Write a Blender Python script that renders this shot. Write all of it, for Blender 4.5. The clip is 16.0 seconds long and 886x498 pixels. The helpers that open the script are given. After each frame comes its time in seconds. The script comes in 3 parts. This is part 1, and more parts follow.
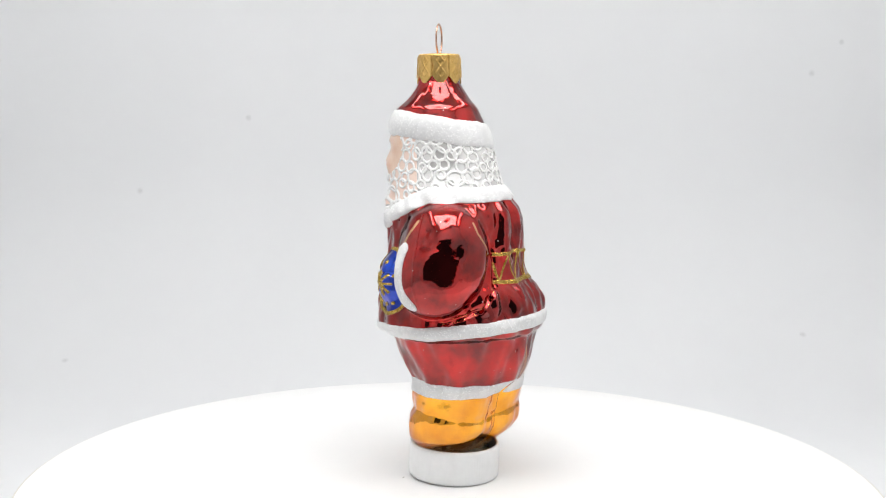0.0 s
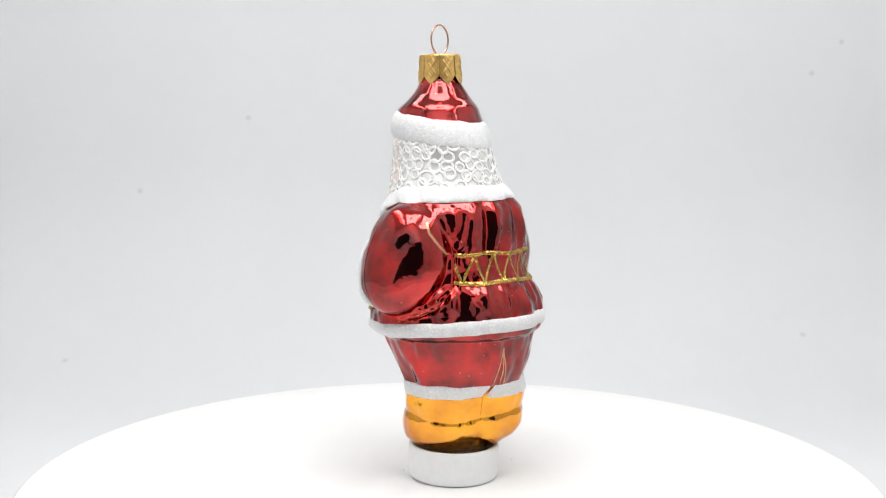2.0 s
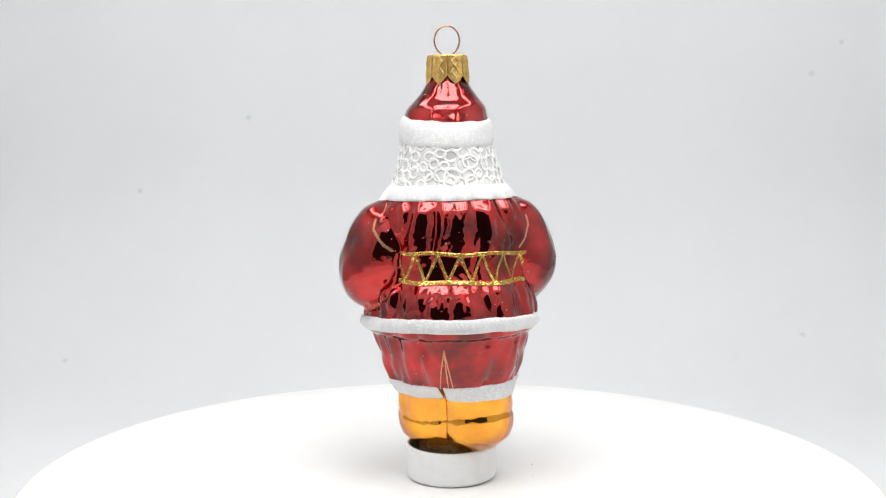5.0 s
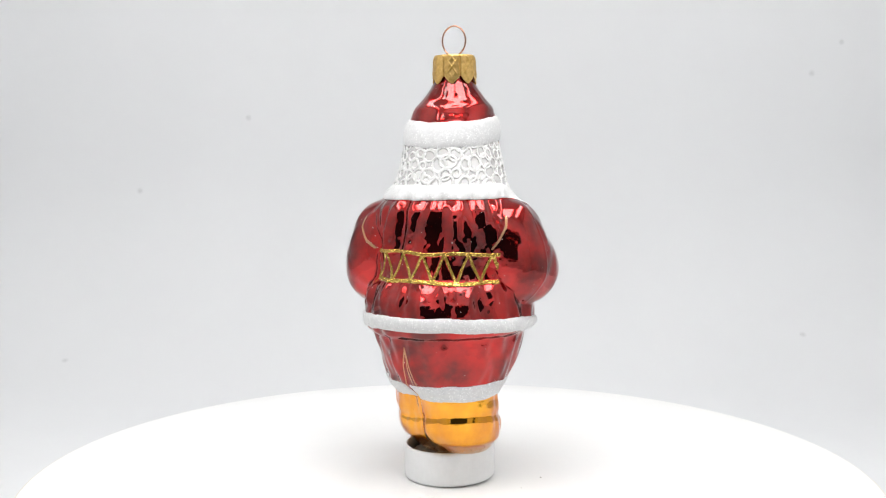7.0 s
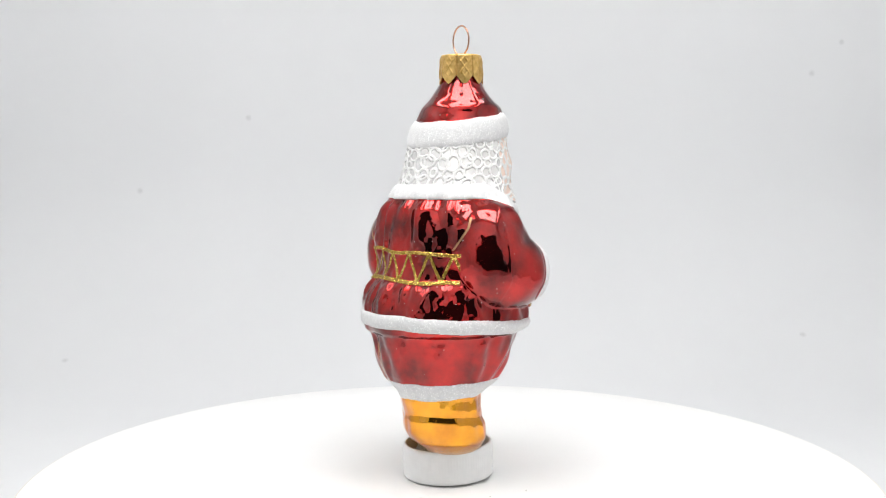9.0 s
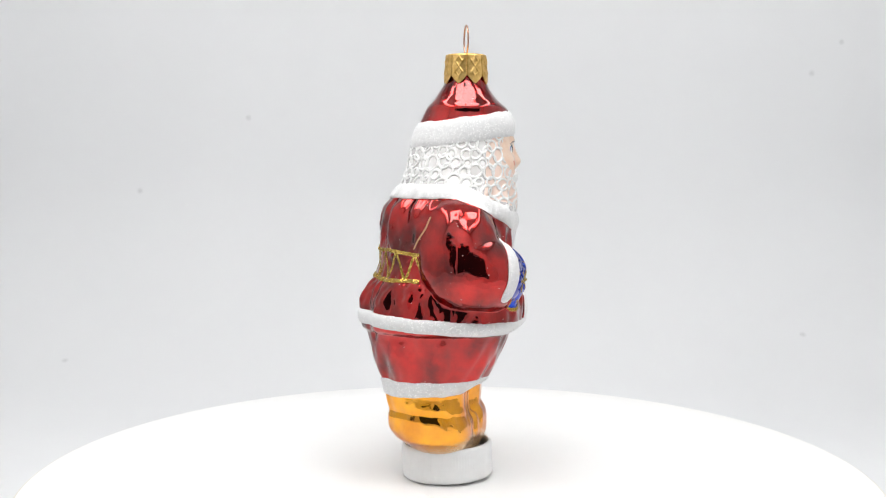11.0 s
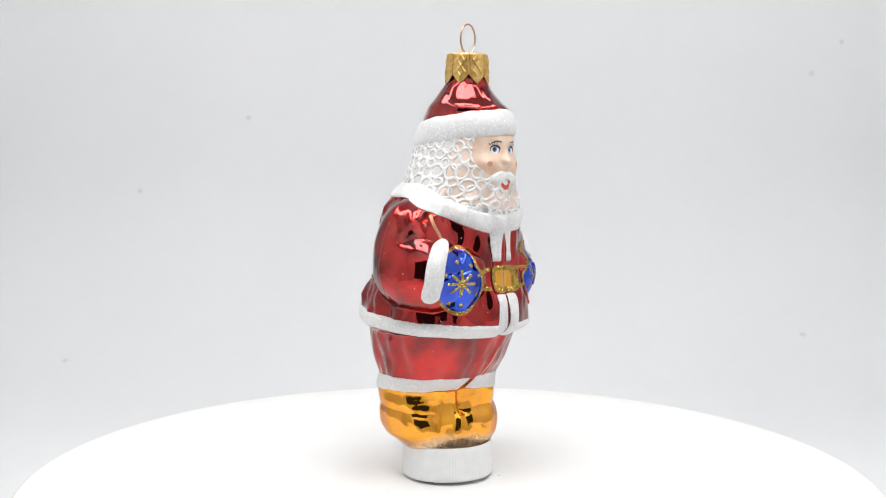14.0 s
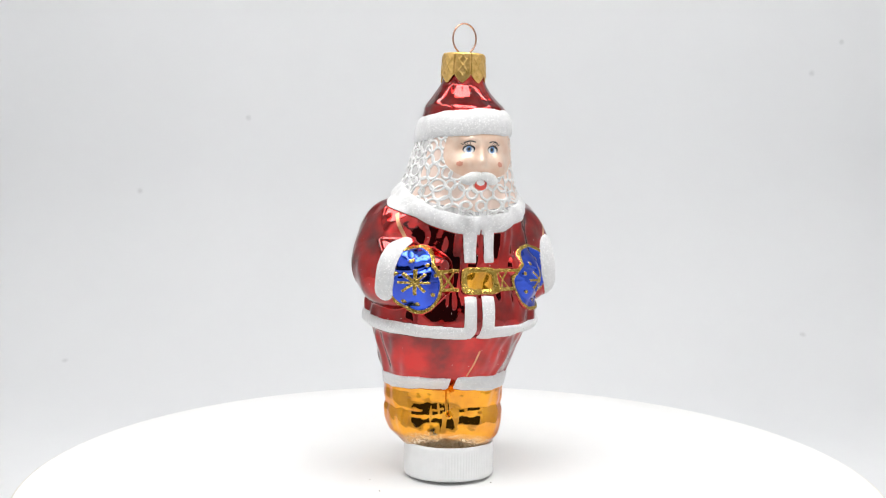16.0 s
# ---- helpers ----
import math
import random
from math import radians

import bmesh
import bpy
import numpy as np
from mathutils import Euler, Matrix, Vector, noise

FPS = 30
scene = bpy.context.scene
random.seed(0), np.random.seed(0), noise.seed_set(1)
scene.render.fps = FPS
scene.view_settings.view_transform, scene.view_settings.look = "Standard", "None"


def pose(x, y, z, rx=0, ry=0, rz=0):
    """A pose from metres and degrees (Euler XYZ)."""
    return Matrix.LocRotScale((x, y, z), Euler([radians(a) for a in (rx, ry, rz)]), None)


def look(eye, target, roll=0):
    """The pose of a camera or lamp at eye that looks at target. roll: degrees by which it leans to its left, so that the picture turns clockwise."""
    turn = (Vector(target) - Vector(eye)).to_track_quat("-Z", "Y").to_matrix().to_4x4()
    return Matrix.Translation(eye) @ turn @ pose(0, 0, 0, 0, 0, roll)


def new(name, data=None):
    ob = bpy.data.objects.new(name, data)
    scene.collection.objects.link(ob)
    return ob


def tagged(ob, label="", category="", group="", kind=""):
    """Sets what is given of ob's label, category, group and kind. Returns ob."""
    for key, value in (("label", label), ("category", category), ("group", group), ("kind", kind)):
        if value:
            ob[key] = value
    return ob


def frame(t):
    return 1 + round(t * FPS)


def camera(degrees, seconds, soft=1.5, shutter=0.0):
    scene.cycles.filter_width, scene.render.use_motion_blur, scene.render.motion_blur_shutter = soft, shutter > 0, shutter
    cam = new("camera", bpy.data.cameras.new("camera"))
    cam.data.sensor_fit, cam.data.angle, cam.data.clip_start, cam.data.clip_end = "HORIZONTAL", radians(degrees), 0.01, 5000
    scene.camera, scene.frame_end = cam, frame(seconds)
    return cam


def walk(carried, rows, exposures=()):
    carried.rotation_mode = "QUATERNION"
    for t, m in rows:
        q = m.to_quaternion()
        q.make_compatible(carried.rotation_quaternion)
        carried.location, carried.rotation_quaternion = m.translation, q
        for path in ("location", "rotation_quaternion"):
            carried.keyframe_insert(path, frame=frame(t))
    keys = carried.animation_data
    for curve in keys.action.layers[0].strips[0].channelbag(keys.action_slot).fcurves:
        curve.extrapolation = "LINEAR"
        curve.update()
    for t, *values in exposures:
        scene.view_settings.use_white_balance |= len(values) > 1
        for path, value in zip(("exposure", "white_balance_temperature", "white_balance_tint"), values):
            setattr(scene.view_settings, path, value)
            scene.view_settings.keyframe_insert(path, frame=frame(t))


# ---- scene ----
MM = 0.001

# ---- camera: stands still before the turntable ----
cam = camera(42.81, 16.0, soft=1.1)
EYE = (0.0, -0.3570, 0.1081)
AIM = (EYE[0] - 0.00800, EYE[1] + 0.99521, EYE[2] - 0.09743)
walk(cam, [(0.0, look(EYE, AIM, 0.366)), (16.0, look(EYE, AIM, 0.366))], exposures=[(0.0, 0.0), (16.0, 0.0)])

# the platter turns evenly, clockwise from above
SPIN0, SPIN = 252.0, -14.5

# ---- world: the dim room round the photo box ----
world = bpy.data.worlds.new("dim_room")
scene.world = world
world.use_nodes = True
world.node_tree.nodes["Background"].inputs[0].default_value = (0.5, 0.55, 0.6, 1)
world.node_tree.nodes["Background"].inputs[1].default_value = 0.06

LED_STRENGTH = 7.9
FILL_STRENGTH = 6.9


# ---- materials ----
def material(name, color, rough=0.5, metal=0.0, **more):
    m = bpy.data.materials.new(name)
    m.use_nodes = True
    b = m.node_tree.nodes["Principled BSDF"]
    b.inputs["Base Color"].default_value = (*color, 1)
    b.inputs["Roughness"].default_value = rough
    b.inputs["Metallic"].default_value = metal
    for key, value in more.items():
        b.inputs[key.replace("_", " ")].default_value = value
    return m


def nodes_of(m):
    t = m.node_tree
    return t, t.nodes["Principled BSDF"]


def coords(t, scale):
    c = t.nodes.new("ShaderNodeTexCoord")
    k = t.nodes.new("ShaderNodeMapping")
    k.inputs["Scale"].default_value = (scale, scale, scale)
    t.links.new(c.outputs["Object"], k.inputs["Vector"])
    return k.outputs["Vector"]


def noise_tex(t, scale, detail=3.0, rough=0.55):
    n = t.nodes.new("ShaderNodeTexNoise")
    n.inputs["Scale"].default_value = 1.0
    n.inputs["Detail"].default_value = detail
    n.inputs["Roughness"].default_value = rough
    t.links.new(coords(t, scale), n.inputs["Vector"])
    return n.outputs["Fac"]


def ramp(t, fac, stops):
    r = t.nodes.new("ShaderNodeValToRGB")
    e = r.color_ramp.elements
    while len(e) < len(stops):
        e.new(0.5)
    for k, (at, col) in zip(e, stops):
        k.position, k.color = at, (*col, 1)
    t.links.new(fac, r.inputs["Fac"])
    return r.outputs["Color"]


def add_bump(m, height, strength, distance):
    t, b = nodes_of(m)
    n = t.nodes.new("ShaderNodeBump")
    n.inputs["Strength"].default_value = strength
    n.inputs["Distance"].default_value = distance
    t.links.new(height, n.inputs["Height"])
    old = b.inputs["Normal"].links
    if old:
        t.links.new(old[0].from_socket, n.inputs["Normal"])
    t.links.new(n.outputs["Normal"], b.inputs["Normal"])


def silvered_glass(name, dark, light, rough=0.07, wobble=0.5):
    """Blown glass, silvered within and lacquered: a coloured mirror under a clear coat."""
    m = material(name, light, rough, 1.0, Coat_Weight=1.0, Coat_Roughness=0.02, Coat_IOR=1.5)
    t, b = nodes_of(m)
    b.inputs["Specular Tint"].default_value = (*(c * 0.5 for c in light), 1)
    t.links.new(ramp(t, noise_tex(t, 95, 5.0), [(0.32, dark), (0.62, light)]), b.inputs["Base Color"])
    t.links.new(ramp(t, noise_tex(t, 500, 3.0), [(0.35, (rough,) * 3), (0.75, (rough * 2.4,) * 3)]), b.inputs["Roughness"])
    add_bump(m, noise_tex(t, 190, 2.0), wobble, 0.0006)
    return m


def dusted(m, fleck, size, amount):
    """Stray flecks of glitter caught on the lacquer."""
    t, b = nodes_of(m)
    v = t.nodes.new("ShaderNodeTexVoronoi")
    v.inputs["Scale"].default_value = 1.0
    t.links.new(coords(t, 1000.0 / size), v.inputs["Vector"])
    pick = t.nodes.new("ShaderNodeSeparateColor")
    t.links.new(v.outputs["Color"], pick.inputs["Color"])
    rare = t.nodes.new("ShaderNodeMath")
    rare.operation = "GREATER_THAN"
    rare.inputs[1].default_value = 1.0 - amount
    t.links.new(pick.outputs[0], rare.inputs[0])
    near = t.nodes.new("ShaderNodeMath")
    near.operation = "LESS_THAN"
    near.inputs[1].default_value = 0.26
    t.links.new(v.outputs["Distance"], near.inputs[0])
    on = t.nodes.new("ShaderNodeMath")
    on.operation = "MULTIPLY"
    t.links.new(rare.outputs[0], on.inputs[0])
    t.links.new(near.outputs[0], on.inputs[1])
    mix = t.nodes.new("ShaderNodeMix")
    mix.data_type = "RGBA"
    t.links.new(on.outputs[0], mix.inputs[0])
    t.links.new(b.inputs["Base Color"].links[0].from_socket, mix.inputs[6])
    mix.inputs[7].default_value = (*fleck, 1)
    t.links.new(mix.outputs[2], b.inputs["Base Color"])
    dull = t.nodes.new("ShaderNodeMath")
    dull.operation = "SUBTRACT"
    dull.inputs[0].default_value = 1.0
    t.links.new(on.outputs[0], dull.inputs[1])
    t.links.new(dull.outputs[0], b.inputs["Metallic"])
    return m


def glitter(name, base, flake, amount, size, metal=0.0, rough=0.7, mirror=1.0):
    """A rough coat of paint with fine flakes that catch the light one by one; with mirror 0 most of the sparkle is
    painted as flake colour.
    """
    m = material(name, base, rough, metal)
    t, b = nodes_of(m)
    v = t.nodes.new("ShaderNodeTexVoronoi")
    v.inputs["Scale"].default_value = 1.0
    t.links.new(coords(t, 1000.0 / size), v.inputs["Vector"])
    pick = t.nodes.new("ShaderNodeSeparateColor")
    t.links.new(v.outputs["Color"], pick.inputs["Color"])
    on = t.nodes.new("ShaderNodeMath")
    on.operation = "GREATER_THAN"
    on.inputs[1].default_value = 1.0 - amount
    t.links.new(pick.outputs[0], on.inputs[0])
    mix = t.nodes.new("ShaderNodeMix")
    mix.data_type = "RGBA"
    t.links.new(on.outputs[0], mix.inputs[0])
    t.links.new(ramp(t, noise_tex(t, 900, 3.0), [(0.3, tuple(c * 0.9 for c in base)), (0.65, base)]), mix.inputs[6])
    mix.inputs[7].default_value = (*flake, 1)
    t.links.new(mix.outputs[2], b.inputs["Base Color"])
    gloss = t.nodes.new("ShaderNodeMapRange")
    gloss.inputs[3].default_value = rough
    gloss.inputs[4].default_value = 0.14
    t.links.new(on.outputs[0], gloss.inputs[0])
    t.links.new(gloss.outputs[0], b.inputs["Roughness"])
    shine = t.nodes.new("ShaderNodeMapRange")
    shine.inputs[3].default_value = metal
    shine.inputs[4].default_value = mirror
    t.links.new(on.outputs[0], shine.inputs[0])
    t.links.new(shine.outputs[0], b.inputs["Metallic"])
    add_bump(m, pick.outputs[1], 0.42, 0.0003)
    add_bump(m, noise_tex(t, 1600, 2.0), 0.25, 0.0002)
    return m


RED = dusted(silvered_glass("red_silvered_glass", (0.12, 0.003, 0.003), (0.52, 0.015, 0.013), 0.05), (0.8, 0.75, 0.7), 0.55, 0.008)
AMBER = silvered_glass("amber_silvered_glass", (0.72, 0.26, 0.007), (0.95, 0.42, 0.013), 0.05)
BLUE = silvered_glass("blue_silvered_glass", (0.005, 0.022, 0.30), (0.013, 0.075, 0.62), 0.06)
# sparkle put into the colour: pure white matt flakes on a greyer base
FUR = glitter("white_glitter_paint", (0.79, 0.79, 0.795), (1.0, 1.0, 1.0), 0.11, 0.28, 0.0, 0.65, 0.0)
GOLD_GLITTER = glitter("gold_glitter", (0.30, 0.19, 0.025), (0.86, 0.63, 0.16), 0.34, 0.32, 0.7, 0.45)
STONE = material("amber_enamel", (0.80, 0.36, 0.007), 0.14, 0.75, Coat_Weight=1.0, Coat_Roughness=0.04)
t_, b_ = nodes_of(STONE)
t_.links.new(ramp(t_, noise_tex(t_, 260, 3.0), [(0.3, (0.66, 0.27, 0.004)), (0.7, (0.86, 0.41, 0.010))]), b_.inputs["Base Color"])
SOLE = glitter("frosted_amber_glitter", (0.70, 0.48, 0.28), (0.85, 0.68, 0.50), 0.35, 0.4, 0.3, 0.5)
# white flakes here too are glints painted into the base colour
CURL = glitter("white_curl_paint", (0.80, 0.80, 0.79), (1.0, 1.0, 1.0), 0.10, 0.28, 0.0, 0.5, 0.0)
PEARL = material("pearl_glass", (0.84, 0.82, 0.81), 0.22, 0.5, Coat_Weight=0.6, Coat_Roughness=0.1)
t_, b_ = nodes_of(PEARL)
t_.links.new(ramp(t_, noise_tex(t_, 160, 3.0), [(0.35, (0.80, 0.775, 0.76)), (0.65, (0.89, 0.885, 0.885))]), b_.inputs["Base Color"])
SKIN = material("flesh_coloured_paint", (0.80, 0.55, 0.45), 0.28, 0.3, Coat_Weight=0.5, Coat_Roughness=0.12)
t_, b_ = nodes_of(SKIN)
t_.links.new(ramp(t_, noise_tex(t_, 220, 3.0), [(0.35, (0.80, 0.53, 0.38)), (0.7, (0.89, 0.70, 0.57))]), b_.inputs["Base Color"])
PALE = material("pale_flesh_pearl", (0.87, 0.69, 0.60), 0.3, 0.1, Coat_Weight=0.5, Coat_Roughness=0.15)
BLUSH = material("blush_paint", (0.62, 0.27, 0.19), 0.45)
INK = material("dark_paint", (0.02, 0.02, 0.025), 0.35)
IRIS = material("pale_blue_paint", (0.16, 0.32, 0.62), 0.3)
EYE_WHITE = material("white_enamel", (0.85, 0.85, 0.85), 0.3)
LIP = material("red_enamel", (0.62, 0.07, 0.05), 0.3)
SCRATCH = material("worn_copper_seam", (0.55, 0.30, 0.17), 0.35, 0.8)

BRASS = material("stamped_gold_metal", (0.72, 0.47, 0.13), 0.36, 1.0)
t_, b_ = nodes_of(BRASS)
t_.links.new(ramp(t_, noise_tex(t_, 600, 4.0), [(0.3, (0.62, 0.37, 0.10)), (0.7, (0.88, 0.60, 0.22))]), b_.inputs["Base Color"])
add_bump(BRASS, noise_tex(t_, 1500, 2.0), 0.15, 0.0002)
COPPER = material("copper_wire", (0.62, 0.36, 0.26), 0.25, 1.0)

CAP_WHITE = material("white_plastic", (0.80, 0.81, 0.82), 0.42)
t_, b_ = nodes_of(CAP_WHITE)
t_.links.new(ramp(t_, noise_tex(t_, 300, 4.0), [(0.3, (0.83, 0.835, 0.84)), (0.7, (0.875, 0.88, 0.885))]), b_.inputs["Base Color"])
add_bump(CAP_WHITE, noise_tex(t_, 1400, 2.0), 0.12, 0.0003)
PUTTY = material("grey_brown_putty", (0.30, 0.27, 0.20), 0.8)
t_, b_ = nodes_of(PUTTY)
t_.links.new(ramp(t_, noise_tex(t_, 500, 5.0), [(0.3, (0.17, 0.14, 0.10)), (0.7, (0.42, 0.40, 0.32))]), b_.inputs["Base Color"])
add_bump(PUTTY, noise_tex(t_, 700, 4.0), 0.8, 0.001)

PLATTER = material("white_laminate", (0.86, 0.86, 0.855), 0.55)
t_, b_ = nodes_of(PLATTER)
t_.links.new(ramp(t_, noise_tex(t_, 25, 5.0), [(0.3, (0.875, 0.875, 0.87)), (0.7, (0.90, 0.90, 0.895))]), b_.inputs["Base Color"])
RIM = material("cream_edge_band", (0.74, 0.71, 0.65), 0.5)
SHEET = material("white_backdrop_vinyl", (0.78, 0.78, 0.785), 0.75)
t_, b_ = nodes_of(SHEET)
t_.links.new(ramp(t_, noise_tex(t_, 6, 5.0), [(0.3, (0.755, 0.764, 0.777)), (0.7, (0.785, 0.794, 0.807))]), b_.inputs["Base Color"])
SILVER = material("white_box_lining", (0.80, 0.80, 0.80), 0.6)
t_, b_ = nodes_of(SILVER)
t_.links.new(ramp(t_, noise_tex(t_, 18, 4.0), [(0.3, (0.77, 0.77, 0.775)), (0.7, (0.83, 0.83, 0.835))]), b_.inputs["Base Color"])
LINING = material("pale_grey_box_lining", (0.62, 0.62, 0.62), 0.7)
t_, b_ = nodes_of(LINING)
t_.links.new(ramp(t_, noise_tex(t_, 18, 4.0), [(0.3, (0.60, 0.60, 0.605)), (0.7, (0.68, 0.68, 0.685))]), b_.inputs["Base Color"])
ROOM = material("dark_room_paint", (0.10, 0.095, 0.09), 0.8)
t_, b_ = nodes_of(ROOM)
t_.links.new(ramp(t_, noise_tex(t_, 3, 4.0), [(0.3, (0.07, 0.067, 0.063)), (0.7, (0.12, 0.115, 0.11))]), b_.inputs["Base Color"])
GREY_SPOT = material("fading_grey", (0.32, 0.32, 0.34), 0.8)
t_, b_ = nodes_of(GREY_SPOT)
c_ = t_.nodes.new("ShaderNodeTexCoord")
l_ = t_.nodes.new("ShaderNodeVectorMath")
l_.operation = "LENGTH"
t_.links.new(c_.outputs["Object"], l_.inputs[0])
f_ = t_.nodes.new("ShaderNodeMapRange")
f_.inputs[1].default_value, f_.inputs[2].default_value = 0.0004, 0.0024
f_.inputs[3].default_value, f_.inputs[4].default_value = 0.15, 0.0
t_.links.new(l_.outputs["Value"], f_.inputs[0])
t_.links.new(f_.outputs[0], b_.inputs["Alpha"])
CRUMB = material("dark_crumb", (0.22, 0.18, 0.12), 0.8)
LED = material("led_diffuser", (0.9, 0.9, 0.9), 0.5)
_, b_ = nodes_of(LED)
b_.inputs["Emission Color"].default_value = (1.0, 0.992, 0.975, 1)
b_.inputs["Emission Strength"].default_value = LED_STRENGTH
# glow of the two added fill bars
FILL_STRIP = material("fill_strip_diffuser", (0.9, 0.9, 0.9), 0.5)
_, b_ = nodes_of(FILL_STRIP)
b_.inputs["Emission Color"].default_value = (1.0, 0.992, 0.975, 1)
b_.inputs["Emission Strength"].default_value = FILL_STRENGTH


# ---- mesh helpers (all measures in millimetres) ----
def mesh_of(name, verts, faces, mats, index=None, smooth=True):
    me = bpy.data.meshes.new(name)
    me.from_pydata([(v[0] * MM, v[1] * MM, v[2] * MM) for v in verts], [], faces)
    for m in mats:
        me.materials.append(m)
    if index is not None:
        me.polygons.foreach_set("material_index", index)
    me.polygons.foreach_set("use_smooth", [smooth] * len(me.polygons))
    me.update()
    return me


def part(name, me, parent=None, label=""):
    ob = new(name, me)
    if parent is not None:
        ob.parent = parent
    return tagged(ob, label) if label else ob


def box_mesh(name, x0, x1, y0, y1, z0, z1, mat, bevel=0.0):
    bm = bmesh.new()
    bmesh.ops.create_cube(bm, size=1.0)
    for v in bm.verts:
        v.co = Vector(((x0 + x1) / 2 + v.co.x * (x1 - x0), (y0 + y1) / 2 + v.co.y * (y1 - y0), (z0 + z1) / 2 + v.co.z * (z1 - z0))) * MM
    if bevel:
        bmesh.ops.bevel(bm, geom=list(bm.edges), offset=bevel * MM, segments=2, affect="EDGES")
    me = bpy.data.meshes.new(name)
    bm.to_mesh(me)
    bm.free()
    me.materials.append(mat)
    return me


def turned(name, profile, n, mats, index=None, close=True, wave=None, centre=(0, 0)):
    """A turned body: rows of (radius, height), lathed in n steps; wave(angle, row) adds to the radius."""
    verts, faces, idx = [], [], []
    for i, (r, z) in enumerate(profile):
        for j in range(n):
            a = 2 * math.pi * j / n
            rr = r + (wave(a, i) if wave else 0.0)
            verts.append((centre[0] + rr * math.cos(a), centre[1] + rr * math.sin(a), z))
    for i in range(len(profile) - 1):
        for j in range(n):
            k = (j + 1) % n
            faces.append((i * n + j, i * n + k, (i + 1) * n + k, (i + 1) * n + j))
            idx.append(index[i] if index else 0)
    if close:
        faces.append(tuple(reversed(range(n))))
        faces.append(tuple((len(profile) - 1) * n + j for j in range(n)))
        idx += [idx[0], idx[-1]]
    return mesh_of(name, verts, faces, mats, idx)


def tube(name, path, radius, mat, n=10):
    """A round wire along a path of points."""
    verts, faces = [], []
    for i, p in enumerate(path):
        a, b = path[max(i - 1, 0)], path[min(i + 1, len(path) - 1)]
        d = (Vector(b) - Vector(a)).normalized()
        u = d.orthogonal().normalized() if abs(d.y) > 0.9 else d.cross(Vector((0, 1, 0))).normalized()
        w = d.cross(u)
        for j in range(n):
            t = 2 * math.pi * j / n
            verts.append(Vector(p) + radius * (math.cos(t) * u + math.sin(t) * w))
    for i in range(len(path) - 1):
        for j in range(n):
            k = (j + 1) % n
            faces.append((i * n + j, i * n + k, (i + 1) * n + k, (i + 1) * n + j))
    faces.append(tuple(reversed(range(n))))
    faces.append(tuple((len(path) - 1) * n + j for j in range(n)))
    return mesh_of(name, verts, faces, [mat])


# ---- the photo box ----
FLOOR, TOP, SIDE, BACK, FRONT = -30.0, 470.0, 330.0, 330.0, -310.0
GREY_SPOTS = [(214.9, 148.4, 2.6), (-123.6, 119.7, 2.0), (-189.6, 75.2, 2.6), (-214.0, -16.0, 2.4), (200.0, -2.0, 2.4), (232.0, 166.9, 1.8)]


